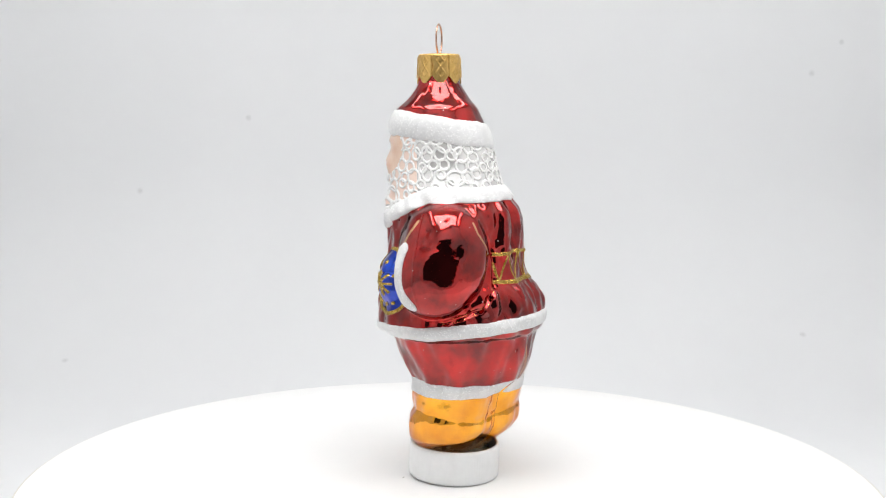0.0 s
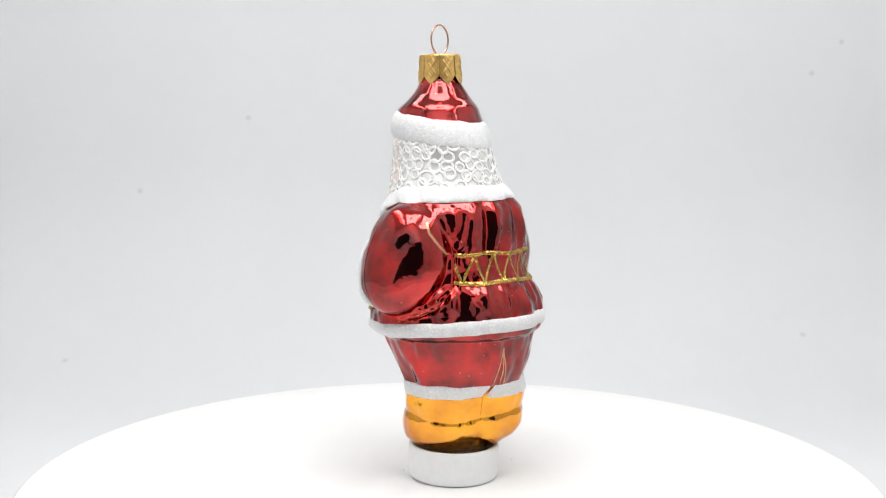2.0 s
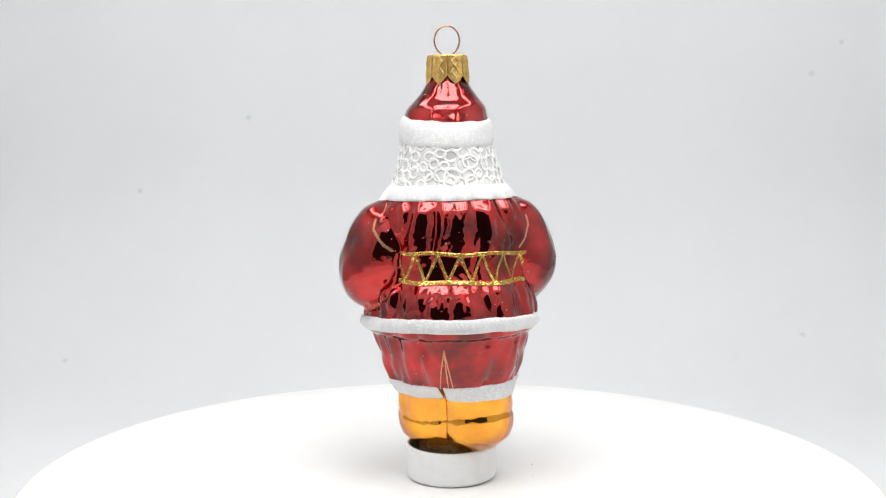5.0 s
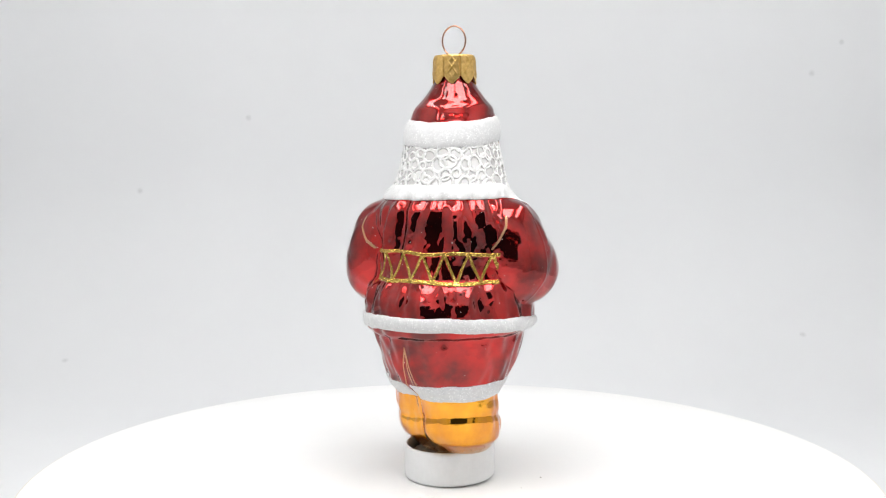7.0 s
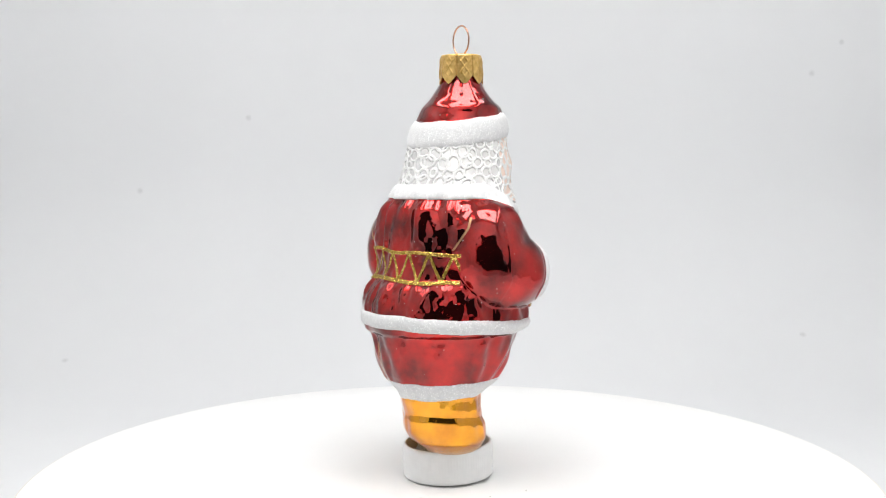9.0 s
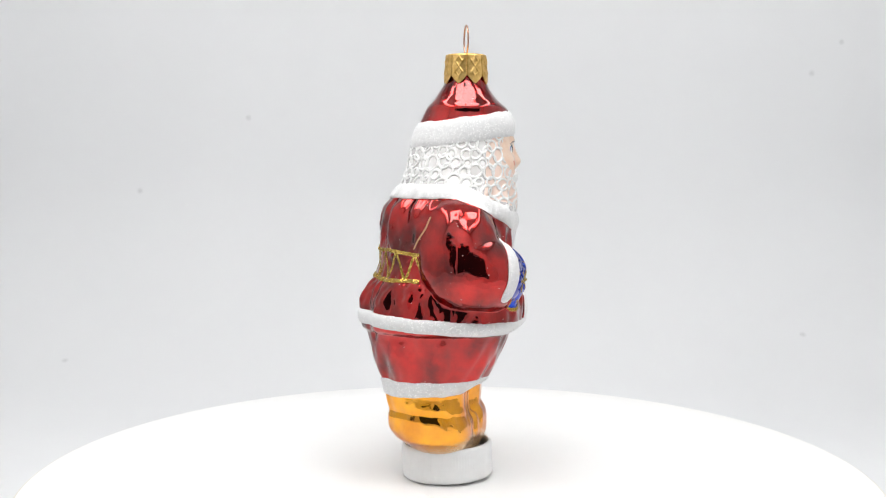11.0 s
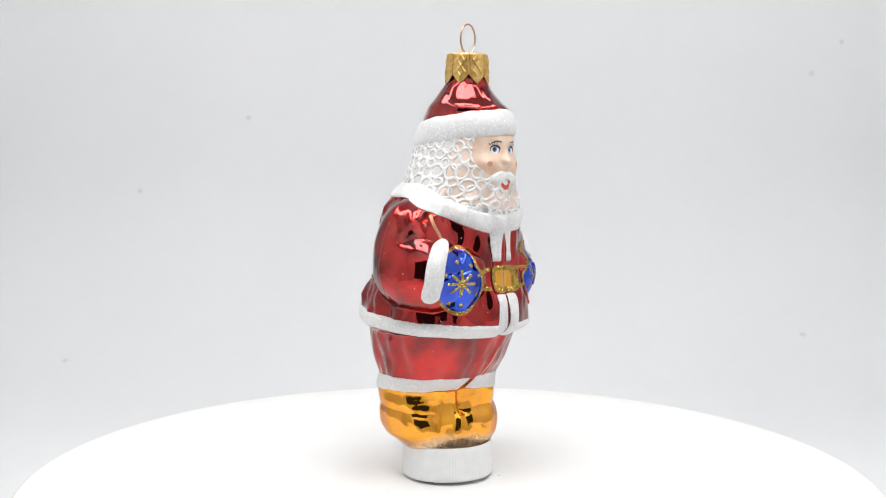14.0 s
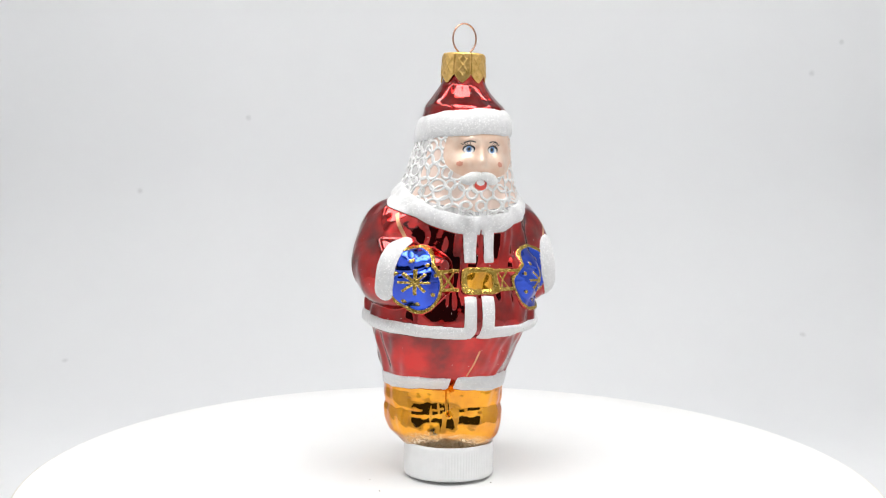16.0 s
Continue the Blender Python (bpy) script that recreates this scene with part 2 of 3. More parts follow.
def build_box():
    # one sheet: floor, a curve, the rear wall
    curve = 130.0
    prof = [(FRONT, FLOOR), (-150, FLOOR), (0, FLOOR), (BACK - curve, FLOOR)]
    for k in range(1, 13):
        a = math.pi / 2 * k / 12
        prof.append((BACK - curve + curve * math.sin(a), FLOOR + curve - curve * math.cos(a)))
    prof += [(BACK, 220.0), (BACK, TOP)]
    xs = [-SIDE, -SIDE / 2, 0, SIDE / 2, SIDE]
    verts, faces = [], []
    for off in (0.0, -2.0):
        for y, z in prof:
            for x in xs:
                verts.append((x, y - (off if z > FLOOR + curve else 0), z + (off if z <= FLOOR + curve else 0)))
    n, w = len(prof), len(xs)
    for s in range(2):
        for i in range(n - 1):
            for j in range(w - 1):
                q = [s * n * w + i * w + j, s * n * w + i * w + j + 1, s * n * w + (i + 1) * w + j + 1, s * n * w + (i + 1) * w + j]
                faces.append(q if s == 0 else q[::-1])
    sheet = part("backdrop", mesh_of("backdrop", verts, faces, [SHEET]))
    tagged(sheet, "smooth white vinyl sheet sweeping up behind the turntable", "backdrop", kind="structure")
    # faint grey spots, fading outwards, added just before the sheet
    for x, z, size in GREY_SPOTS:
        n = 24
        if z > FLOOR + curve:
            y, lean = BACK - 0.4, 0.0
        else:
            a = math.acos(1 - (z - FLOOR) / curve)
            y, lean = BACK - curve + curve * math.sin(a) - 0.4, math.pi / 2 - a
        verts = [(0, 0, 0)] + [(size * math.cos(6.2832 * k / n), 0, size * math.sin(6.2832 * k / n)) for k in range(n)]
        me = mesh_of("grey_spot", verts, [(0, 1 + k, 1 + (k + 1) % n) for k in range(n)], [GREY_SPOT])
        ob = part("grey_spot", me, sheet, "faint small grey spot")
        ob.matrix_local = Matrix.Translation(Vector((x, y, z + 0.4 * math.sin(lean))) * MM) @ Matrix.Rotation(-lean, 4, "X")
        ob.visible_shadow = False
    for name, x0, x1, y0, y1, z0, z1 in (
        ("wall_west", -SIDE - 6, -SIDE - 1, FRONT, BACK + 6, FLOOR - 3, TOP),
        ("wall_east", SIDE + 1, SIDE + 6, FRONT, BACK + 6, FLOOR - 3, TOP),
    ):
        tagged(part(name, box_mesh(name, x0, x1, y0, y1, z0, z1, LINING)), "pale grey fabric lining of the photo box", "wall", kind="structure")
    tagged(part("ceiling", box_mesh("ceiling", -SIDE - 6, SIDE + 6, FRONT, BACK + 6, TOP + 1, TOP + 7, SILVER)), "white lined lid of the photo box", "ceiling", kind="structure")
    # front panel with its opening
    ox, oz0, oz1 = 185.0, 12.0, 268.0
    for name, b in (
        ("front_panel_low", (-SIDE - 6, SIDE + 6, FRONT - 5, FRONT - 1, FLOOR - 3, oz0)), ("front_panel_high", (-SIDE - 6, SIDE + 6, FRONT - 5, FRONT - 1, oz1, TOP + 7)),
        ("front_panel_west", (-SIDE - 6, -ox, FRONT - 5, FRONT - 1, oz0, oz1)), ("front_panel_east", (ox, SIDE + 6, FRONT - 5, FRONT - 1, oz0, oz1)),
    ):
        tagged(part(name, box_mesh(name, *b, LINING)), "pale grey front panel of the photo box round its opening", "panel", kind="structure")
    tagged(part("table", box_mesh("table", -480, 480, -330, 420, FLOOR - 43, FLOOR - 3, ROOM, 3.0)), "dark table top under the photo box", "table", kind="structure")


def build_lights():
    ring = new("studio_lamp")
    tagged(ring, "square white LED lamp with a round hole under the lid", "lamp")
    n, r0, r1, z0, z1 = 144, 34.0, 150.0, TOP - 9.0, TOP + 0.5

    def squared(a, i):
        return min(152 / max(abs(math.cos(a)), 1e-6), 112 / max(abs(math.sin(a)), 1e-6)) - r1 if i > 1 else 0.0

    part("housing", turned("housing", [(r0 - 3, z1), (r0 - 3, z0 + 2), (r1 + 3, z0 + 2), (r1 + 3, z1)], n, [SILVER], close=False, wave=squared), ring)
    part("diffuser", turned("diffuser", [(r0, z0 + 1.5), (r0, z0), (r1, z0), (r1, z0 + 1.5)], n, [LED], close=False, wave=squared), ring)
    for o in ring.children:
        o.location = (0, -145 * MM, 0)
    # two unseen bars, added as fill to lift the sides and soften shadows
    for x in (-240.0, 240.0):
        bar = new("fill_bar")
        tagged(bar, "unseen long fill light bar added along the photo box lid", "lamp", group="lid bars")
        part("housing", box_mesh("housing", x - 22, x + 22, -230, 250, TOP - 6, TOP + 0.5, SILVER, 1.0), bar)
        part("diffuser", box_mesh("diffuser", x - 19, x + 19, -226, 246, TOP - 8, TOP - 6.5, FILL_STRIP), bar)


# ---- turntable ----
def tilt(x, y):
    """Height of the platter's face, which sits a trifle askew on its spindle."""
    return -0.00605 * x - 0.0053 * y


def askew(me):
    for v in me.vertices:
        v.co.z += tilt(v.co.x, v.co.y)
    return me


def build_turntable():
    stand = new("turntable")
    tagged(stand, "round white motor turntable standing on the backdrop", "turntable")
    part("base", turned("base", [(92, FLOOR), (95, FLOOR + 1.5), (95, -10), (92, -8.5), (60, -8.5)], 72, [CAP_WHITE]), stand)
    R = 134.9
    prof = [(70, -7.5), (R - 1.0, -7.5), (R - 0.2, -7.0), (R, -6.2), (R, -1.0), (R - 0.3, -0.3), (R - 1.0, 0.0), (R - 20, 0.0), (R - 70, 0.0), (20, 0.0)]
    me = turned("platter", prof, 160, [PLATTER, RIM], [0, 1, 1, 1, 1, 1, 0, 0, 0])
    return stand, part("platter", askew(me), stand, "smooth white platter with a cream edge")


# ---- bottle cap that serves as a pedestal ----
def build_pedestal():
    cap = new("bottle_cap")
    tagged(cap, "white plastic bottle cap, tilted slightly, open side up", "bottle cap")
    c = (-0.38, 0.92)
    ribs = 96
    # the cap stands a little tilted, raised on the side of the figure's face
    way = Vector((math.sin(radians(-28)), -math.cos(radians(-28)), 0))
    heel = (Vector((c[0], c[1], 0)) - 13.6 * way) * MM
    tip = Matrix.Translation(heel) @ Matrix.Rotation(radians(2.4), 4, way.cross(Vector((0, 0, 1)))) @ Matrix.Translation(-heel)

    def tipped(me):
        me.transform(tip)
        return me

    def wave(a, i):
        return 0.035 * math.cos(ribs * a) if 3 <= i <= 5 else 0.0

    prof = [(12.5, 0.0), (13.9, 0.1), (14.35, 0.5), (14.4, 1.3), (14.42, 5.0), (14.42, 8.6), (14.4, 9.6), (14.3, 10.5), (14.0, 10.8), (13.5, 10.8), (13.25, 10.4), (13.15, 6.0), (13.1, 2.0)]
    part("shell", tipped(turned("shell", prof, 384, [CAP_WHITE], centre=c, wave=wave)), cap)
    rnd = random.Random(4)
    bumps = [(rnd.uniform(0, 6.28), rnd.uniform(0.2, 0.9)) for _ in range(7)]

    def lumpy(a, i):
        return sum(0.35 * math.cos((k + 2) * a + p) * h for k, (p, h) in enumerate(bumps)) if 0 < i < 4 else 0.0

    part("putty", tipped(turned("putty", [(12.0, 2.2), (12.3, 6.6), (11.5, 7.9), (9.6, 8.7), (6.0, 9.0), (2.0, 8.8)], 64, [PUTTY], centre=c, wave=lumpy)), cap, "lumpy grey-brown putty filling")
    return cap


# ---- the glass ornament ----
# height: half width, reach to the front, reach to the back
FORM = [
    (7.6, 6.6, 3.4, 6.0), (8.6, 9.8, 7.0, 8.8), (10.0, 12.6, 9.4, 11.2), (12.4, 15.4, 11.0, 14.6), (15.0, 18.0, 11.9, 18.0),
    (18.6, 18.9, 12.0, 20.2), (24.8, 19.2, 10.3, 20.8), (28.0, 18.9, 10.2, 21.6), (32.0, 19.5, 10.6, 22.4), (39.0, 21.9, 14.4, 25.0),
    (45.0, 23.7, 16.8, 26.2), (47.6, 24.5, 18.0, 26.7), (49.2, 26.6, 20.4, 28.2), (51.0, 27.6, 21.9, 28.7), (54.0, 27.5, 22.2, 28.8),
    (57.5, 27.1, 21.9, 28.6), (62.0, 26.0, 20.8, 26.8), (66.0, 24.5, 19.6, 24.3), (70.0, 25.0, 19.0, 24.0), (74.0, 25.0, 18.4, 23.1),
    (80.0, 24.0, 18.2, 22.6), (86.0, 21.8, 18.0, 21.3), (90.0, 18.8, 18.0, 18.2), (94.4, 16.8, 18.6, 15.6), (100.0, 15.2, 19.0, 13.9),
    (105.0, 14.2, 18.9, 12.7), (109.0, 13.6, 18.6, 11.3), (113.0, 13.2, 18.2, 10.0), (116.8, 12.1, 16.9, 8.0), (120.0, 10.0, 13.9, 5.6),
    (122.5, 8.1, 11.9, 4.0), (124.5, 6.8, 10.7, 2.7), (126.5, 5.9, 10.2, 1.7), (130.0, 5.5, 9.8, 1.3),
]
LEAN, PIVOT = radians(1.65), 64.0


def smooth_rows(zs):
    tab = np.array(FORM)
    out = []
    for k in (1, 2, 3):
        # monotone cubic through the rows
        x, y = tab[:, 0], tab[:, k]
        h, d = np.diff(x), np.diff(y) / np.diff(x)
        m = np.zeros(len(x))
        m[1:-1] = np.where(d[:-1] * d[1:] > 0, 2 * d[:-1] * d[1:] / (d[:-1] + d[1:] + 1e-12), 0)
        m[0], m[-1] = d[0], d[-1]
        i = np.clip(np.searchsorted(x, zs) - 1, 0, len(h) - 1)
        s = (zs - x[i]) / h[i]
        out.append((2 * s**3 - 3 * s**2 + 1) * y[i] + (s**3 - 2 * s**2 + s) * h[i] * m[i] + (-2 * s**3 + 3 * s**2) * y[i + 1] + (s**3 - s**2) * h[i] * m[i + 1])
    return out


def union(a, b, k):
    return 0.5 * (a + b + np.sqrt((a - b) ** 2 + k * k))


def reach(c0, sx, sy, z, centre, radii, turn):
    """Distance from (0, c0) at height z, along (sx, sy), to the far side of an ellipsoid."""
    R = np.array(turn.to_matrix().transposed())
    o = np.stack([np.broadcast_to(0.0 - centre[0], z.shape), c0 - centre[1], z - centre[2]], -1) @ R.T / np.array(radii)
    d = np.stack([sx, sy, np.zeros_like(sx)], -1) @ R.T / np.array(radii)
    A, B, C = (d * d).sum(-1), (o * d).sum(-1), (o * o).sum(-1) - 1
    q = B * B - A * C
    return (-B + q / (q * q + (0.10 * A) ** 2) ** 0.25) / A


def bell(x, w):
    return np.exp(-((x / w) ** 2))


def band(d, half):
    """A rounded ridge: 1 at the middle, 0 past the edge."""
    return np.sqrt(np.clip(1 - (d / half) ** 2, 0, 1))


def segment(u, v, a, b):
    """Distance of the points (u, v) from the stretch a-b."""
    du, dv = b[0] - a[0], b[1] - a[1]
    s = np.clip(((u - a[0]) * du + (v - a[1]) * dv) / (du * du + dv * dv), 0, 1)
    return np.hypot(u - a[0] - s * du, v - a[1] - s * dv)


def build_ornament():
    top = new("glass_ornament")
    tagged(top, "shiny red glass Christmas ornament figure with white glitter trim", "ornament")
    NZ, NA = 740, 1100
    zs = np.linspace(7.6, 130.0, NZ)
    # columns stand closer where the sleeves turn away from the body
    fine = np.linspace(-180, 180, 7201)
    crowd = np.cumsum(1 + 2.2 * bell(fine + 60, 9) + 2.2 * bell(fine - 78, 10) + 0.8 * bell(fine, 30))
    an = np.radians(np.interp(np.linspace(0, 1, NA, endpoint=False), (crowd - crowd[0]) / (crowd[-1] - crowd[0]), fine))
    Z, P = np.meshgrid(zs, an, indexing="ij")
    half, front, back = (np.repeat(v[:, None], NA, 1) for v in smooth_rows(zs))
    C0, depth = (back - front) / 2, (back + front) / 2
    sx, sy = np.sin(P), -np.cos(P)
    body = 1 / np.sqrt((sx / half) ** 2 + (sy / depth) ** 2)
    deg = np.degrees(P)
    ad = np.abs(deg)

    # the skirt is blown a little out of round
    askance = 0.9 * bell((deg + 161 + 180) % 360 - 180, 28) - 1.9 * bell(deg - 127, 26) + 1.3 * bell(deg + 53, 24)
    body += askance * np.interp(Z, [28, 35, 56, 70], [0, 1, 1, 0])

    # the hat swells softly above its brim
    body += 0.4 * bell(Z - 118.0, 1.8)

    # soft folds in the coat, gathers under the belt, dents of blown glass
    folds = 0.20 * np.sin(17 * P + 1.3 * np.sin(Z * 0.13) + 1.6 * np.sin(2 * P)) + 0.12 * np.sin(29 * P + 0.5 + 1.7 * np.sin(Z * 0.09 + 2))
    body += folds * bell(Z - 80, 11) * np.clip((ad - 60) / 40, 0, 1)
    body += (0.24 * np.sin(26 * P + 0.25 * Z + 1.5 * np.sin(3 * P)) + 0.15 * np.sin(43 * P + 1)) * bell(Z - 60.5, 4.2) * np.clip((ad - 50) / 40, 0.8, 1)
    body -= 0.8 * bell(Z - 69.3, 3.0) * np.clip((ad - 95) / 15, 0, 1)
    body += 0.18 * np.sin(5 * P + 0.31 * Z) * bell(Z - 38, 8)
    rnd = random.Random(21)
    dents = np.zeros(Z.shape)
    for _ in range(46):
        w = rnd.uniform(3.6, 14.0)
        t, ph = rnd.uniform(-0.5, 0.5), rnd.uniform(0, 6.3)
        ku, kz = round(math.cos(t) * 2 * math.pi / w * 24), math.sin(t) * 2 * math.pi / w
        dents += 0.0052 * w * np.sin(ku * P + kz * Z + ph)
    crackle = np.zeros(Z.shape)
    for _ in range(30):
        w = rnd.uniform(1.6, 4.2)
        t, ph = rnd.uniform(-1.3, 1.3), rnd.uniform(0, 6.3)
        crackle += 0.0055 * w * np.sin(round(math.cos(t) * 2 * math.pi / w * 24) * P + math.sin(t) * 2 * math.pi / w * Z + ph)
    # the two legs: one foot stands a little ahead of the other
    legs = np.full(Z.shape, -5.0)
    for q in (-1, 1):
        ox, oy, rx, ry = q * 0.37 * half, q * -0.21 * depth, 0.61 * half, 0.79 * depth
        dx, dy, px, py = sx / rx, sy / ry, -ox / rx, -oy / ry
        A, B, C = dx * dx + dy * dy, px * dx + py * dy, px * px + py * py - 1
        D = B * B - A * C
        legs = union(legs, (-B + np.sign(D) * np.sqrt(np.abs(D))) / A, 5.5)
    mixed = np.clip((Z - 28.0) / 6.0, 0, 1)
    mixed = mixed * mixed * (3 - 2 * mixed)
    slit = bell(deg + 9, 6.0) * np.clip((Z - 20.5) / 2.0, 0.15, 1) * 1.3 + 0.45 * bell((deg - 167 + 180) % 360 - 180, 2.6)
    legs = legs - 1.0 - 0.9 * slit
    legs += 0.9 * bell(deg + 14, 9) ** 0.6 * bell(Z - 16.5, 4.2) + 0.5 * bell(deg + 62, 22) * bell(Z - 17, 3.5)
    legs -= 0.45 * bell(Z - 22.6 - 1.2 * np.sin(2 * P), 1.3)
    body = legs * (1 - mixed) + body * mixed
    body -= 0.15 * bell(Z - 25.0, 1.8) * (1 - mixed)
    # beard, cheeks, nose and brows
    body += 1.5 * bell(deg, 26) * bell(Z - 89.5, 5.5)
    body -= 0.9 * bell(deg, 20) * bell(Z - 65.4, 4.5)
    body += 1.2 * bell(ad - 22, 11) * bell(Z - 100.2, 3.0)
    body += 1.9 * bell(deg - 0.8, 6.2) * bell(Z - 100.8, 2.0) + 1.0 * bell(deg - 0.8, 4.6) * bell(Z - 103.4, 2.6)
    body -= 1.1 * bell(np.abs(deg - 1.0) - 14.3, 6) * bell(Z - 104.8, 1.7)
    body += 0.7 * bell(ad - 12, 10) * bell(Z - 107.6, 1.4)

    r = body
    for s in (-1, 1):
        # the trunk is twisted a little against the face: one arm lies further forward
        ux, uy, fx, fy, mx, my, tx, ty = (20.0, -0.8, 20.0, -8.4, 14.0, -13.3, 11.0, -14.8) if s < 0 else (20.6, 4.4, 22.2, 2.6, 15.6, -9.0, 12.5, -12.0)
        upper = reach(C0, sx, sy, Z, (s * ux, uy, 72.2), (12.5, 12.1 if s < 0 else 13.5, 17.2), Euler((0, s * -0.20, 0)))
        fore = reach(C0, sx, sy, Z, (s * fx, fy, 66.2), (10.5, 11.0, 11.2) if s < 0 else (10.2, 10.2, 11.2), Euler((0, 0, s * 0.35)))
        mitt = reach(C0, sx, sy, Z, (s * mx, my, 65.4), (8.4, 8.4, 10.0), Euler((0, 0, s * 0.3)))
        thumb = reach(C0, sx, sy, Z, (s * tx, ty, 69.6), (4.0, 5.6, 4.0), Euler((0, 0, 0)))
        r = union(r, union(union(upper, fore, 6.0 if s < 0 else 4.0), union(mitt, thumb, 2.0), 0.5), np.interp(Z, [70, 78, 88], [0.7, 1.6, 5.5]))

    # where the nearer sleeve is pressed against the back
    fold = np.full(Z.shape, 9.0)
    for a, b in (((126, 84), (137, 74)), ((137, 74), (138, 65)), ((138, 65), (122, 58)), ((122, 58), (98, 54.6))):
        fold = np.minimum(fold, segment(deg * 0.45, Z, (a[0] * 0.45, a[1]), (b[0] * 0.45, b[1])))
    r = r - 0.8 * bell(fold, 0.9)
    r = r + 0.16 * bell(ad - 86, 0.7) * bell(Z - 70, 14)
    hand = bell(ad - 45, 16) * bell(Z - 65, 9)
    calm = np.interp(Z, [12, 20, 30, 34, 47, 52, 58, 90, 94, 112, 117, 126], [0, 0.5, 0.5, 1.1, 1.1, 0.7, 1.6, 1.6, 0.15, 0.15, 0.12, 0.08])
    sleeve = np.clip((r - body) / 3.0, 0, 1)
    sleeve = np.maximum(sleeve, hand)
    belted = bell(Z - 69.4, 4.0) * np.clip((ad - 100) / 15, 0, 1)
    r = r + (1 - 0.75 * belted) * (1.25 * calm * dents * (1 - 0.5 * sleeve) + (1 - sleeve) * crackle * np.clip((ad - 70) / 40, 0, 1) * bell(Z - 68, 15))

    # ---- painted zones: where each trim runs, and how far it stands proud ----
    mat = np.zeros(Z.shape, int)
    rise = np.zeros(Z.shape)
    wob = 0.14 * np.sin(7 * P + 1) + 0.07 * np.sin(15 * P + 2.2)

    def paint(mask, k, h=None):
        mat[mask] = k
        if h is not None:
            rise[mask] = np.maximum(rise[mask], h[mask])

    K = {n: i for i, n in enumerate(("red", "fur", "skin", "pearl", "curl", "amber", "blue", "gold", "sole", "white", "iris", "ink", "lip", "blush", "scratch", "pale", "stone"))}

    # boots
    paint(Z < 30.5, K["amber"])
    frost = 11.2 + 3.4 * np.clip(np.cos(P + 0.4), 0, 1) + 0.5 * np.sin(5 * P)
    paint(np.random.default_rng(8).random(Z.shape) < 0.5 + (frost - Z) / 3.2, K["sole"])
    # leg cuffs, parted fore and aft
    leg = Z - (31.3 + 0.5 * np.cos(P) + wob)
    gap = np.minimum(np.abs(deg + 9) * np.pi / 180 * 11, np.abs((deg - 167 + 180) % 360 - 180) * np.pi / 180 * 15)
    lh = band(leg, 2.35) * np.sqrt(np.clip((gap - 0.55) / 1.6, 0, 1))
    paint(lh > 0.12, K["fur"], 0.5 * lh)

    # hem of the coat with the two upright borders over it
    xs_, front_side = r * sx, np.cos(P) > 0
    hem = Z - (51.1 - 1.7 * np.cos(P) + wob * 0.8)
    gx = np.abs(xs_ - 1.1)
    fr = front_side & (ad < 40)
    hh = band(hem, 2.15)
    hh = np.where(fr, hh * np.sqrt(np.clip((np.abs(xs_ - 0.1) - 0.75) / 1.2, 0, 1)), hh)
    paint(hh > 0.12, K["fur"], 0.8 * hh)
    low = band(np.abs(xs_ - 0.1) - 2.95, 2.0) * np.sqrt(np.clip((60.8 - Z) / 1.6, 0, 1)) * (Z > 49)
    paint(fr & (low > 0.12), K["fur"], 0.95 * low)

    # hood collar and lapels
    drop = np.clip(np.cos(P), 0, 1) ** 1.25
    col_z = 91.6 - 9.6 * drop + 0.5 * wob
    col_h = 2.25 + 0.7 * drop
    ch = band(Z - col_z, col_h)
    ch = np.where(fr & (ad < 12), ch * np.sqrt(np.clip((gx - 0.2 + np.clip(Z - 80.5, 0, 9)) / 1.2, 0, 1)), ch)
    # beard and hair: rings of raised paint on pearl glass
    brim_z = 111.1 + 2.0 * np.cos(P) + 0.7 * np.sin(P) + wob
    brim_h = 3.95
    hair = (Z > col_z) & (Z < brim_z)
    paint(hair, K["pearl"])
    paint(hair & (deg > -64) & (deg < 78) & (Z > 86 + 0.06 * ad), K["pale"])
    rnd = random.Random(11)
    ringed = np.full(Z.shape, 9.0)
    arc = P * 16.8
    z, row = 82.5, 0
    while z < 111:
        n = 26
        for j in range(n):
            a0 = -np.pi + 2 * np.pi * (j + 0.5 * (row % 2)) / n + rnd.uniform(-0.05, 0.05)
            zc, rad = z + rnd.uniform(-0.7, 0.7), rnd.uniform(1.15, 2.3)
            if zc < 91.6 - 9.6 * max(math.cos(a0), 0) ** 1.25:
                continue
            d = (np.abs(zs - zc) < 3.2).nonzero()[0]
            i0, i1 = d[0], d[-1] + 1
            da = (P[i0:i1] - a0 + np.pi) % (2 * np.pi) - np.pi
            ex = rnd.uniform(0.85, 1.15)
            q = np.abs(np.hypot(da * 16.8 * ex, (Z[i0:i1] - zc) / ex) - rad)
            ringed[i0:i1] = np.minimum(ringed[i0:i1], q)
        z += 2.95
        row += 1
    curl = band(ringed, 0.38)
    paint(hair & (curl > 0.15), K["curl"], 0.36 * curl)

    # the face: plain flesh-coloured glass with simple painted marks
    fu, fv = np.where(deg < 0, deg / 41.0, deg / 56.0), (Z - 104.4) / np.where(Z > 104.4, 12.0, 8.4)
    face = (fu**2 + fv**2 < 1) & (Z < brim_z)
    mat[face] = K["skin"]
    rise[face] = 0
    paint(face & (((np.abs(deg - 0.4) - 21.6) / 3.6) ** 2 + ((Z - 100.4) / 0.9) ** 2 < 0.5 + np.random.default_rng(2).random(Z.shape) * 0.6), K["blush"])
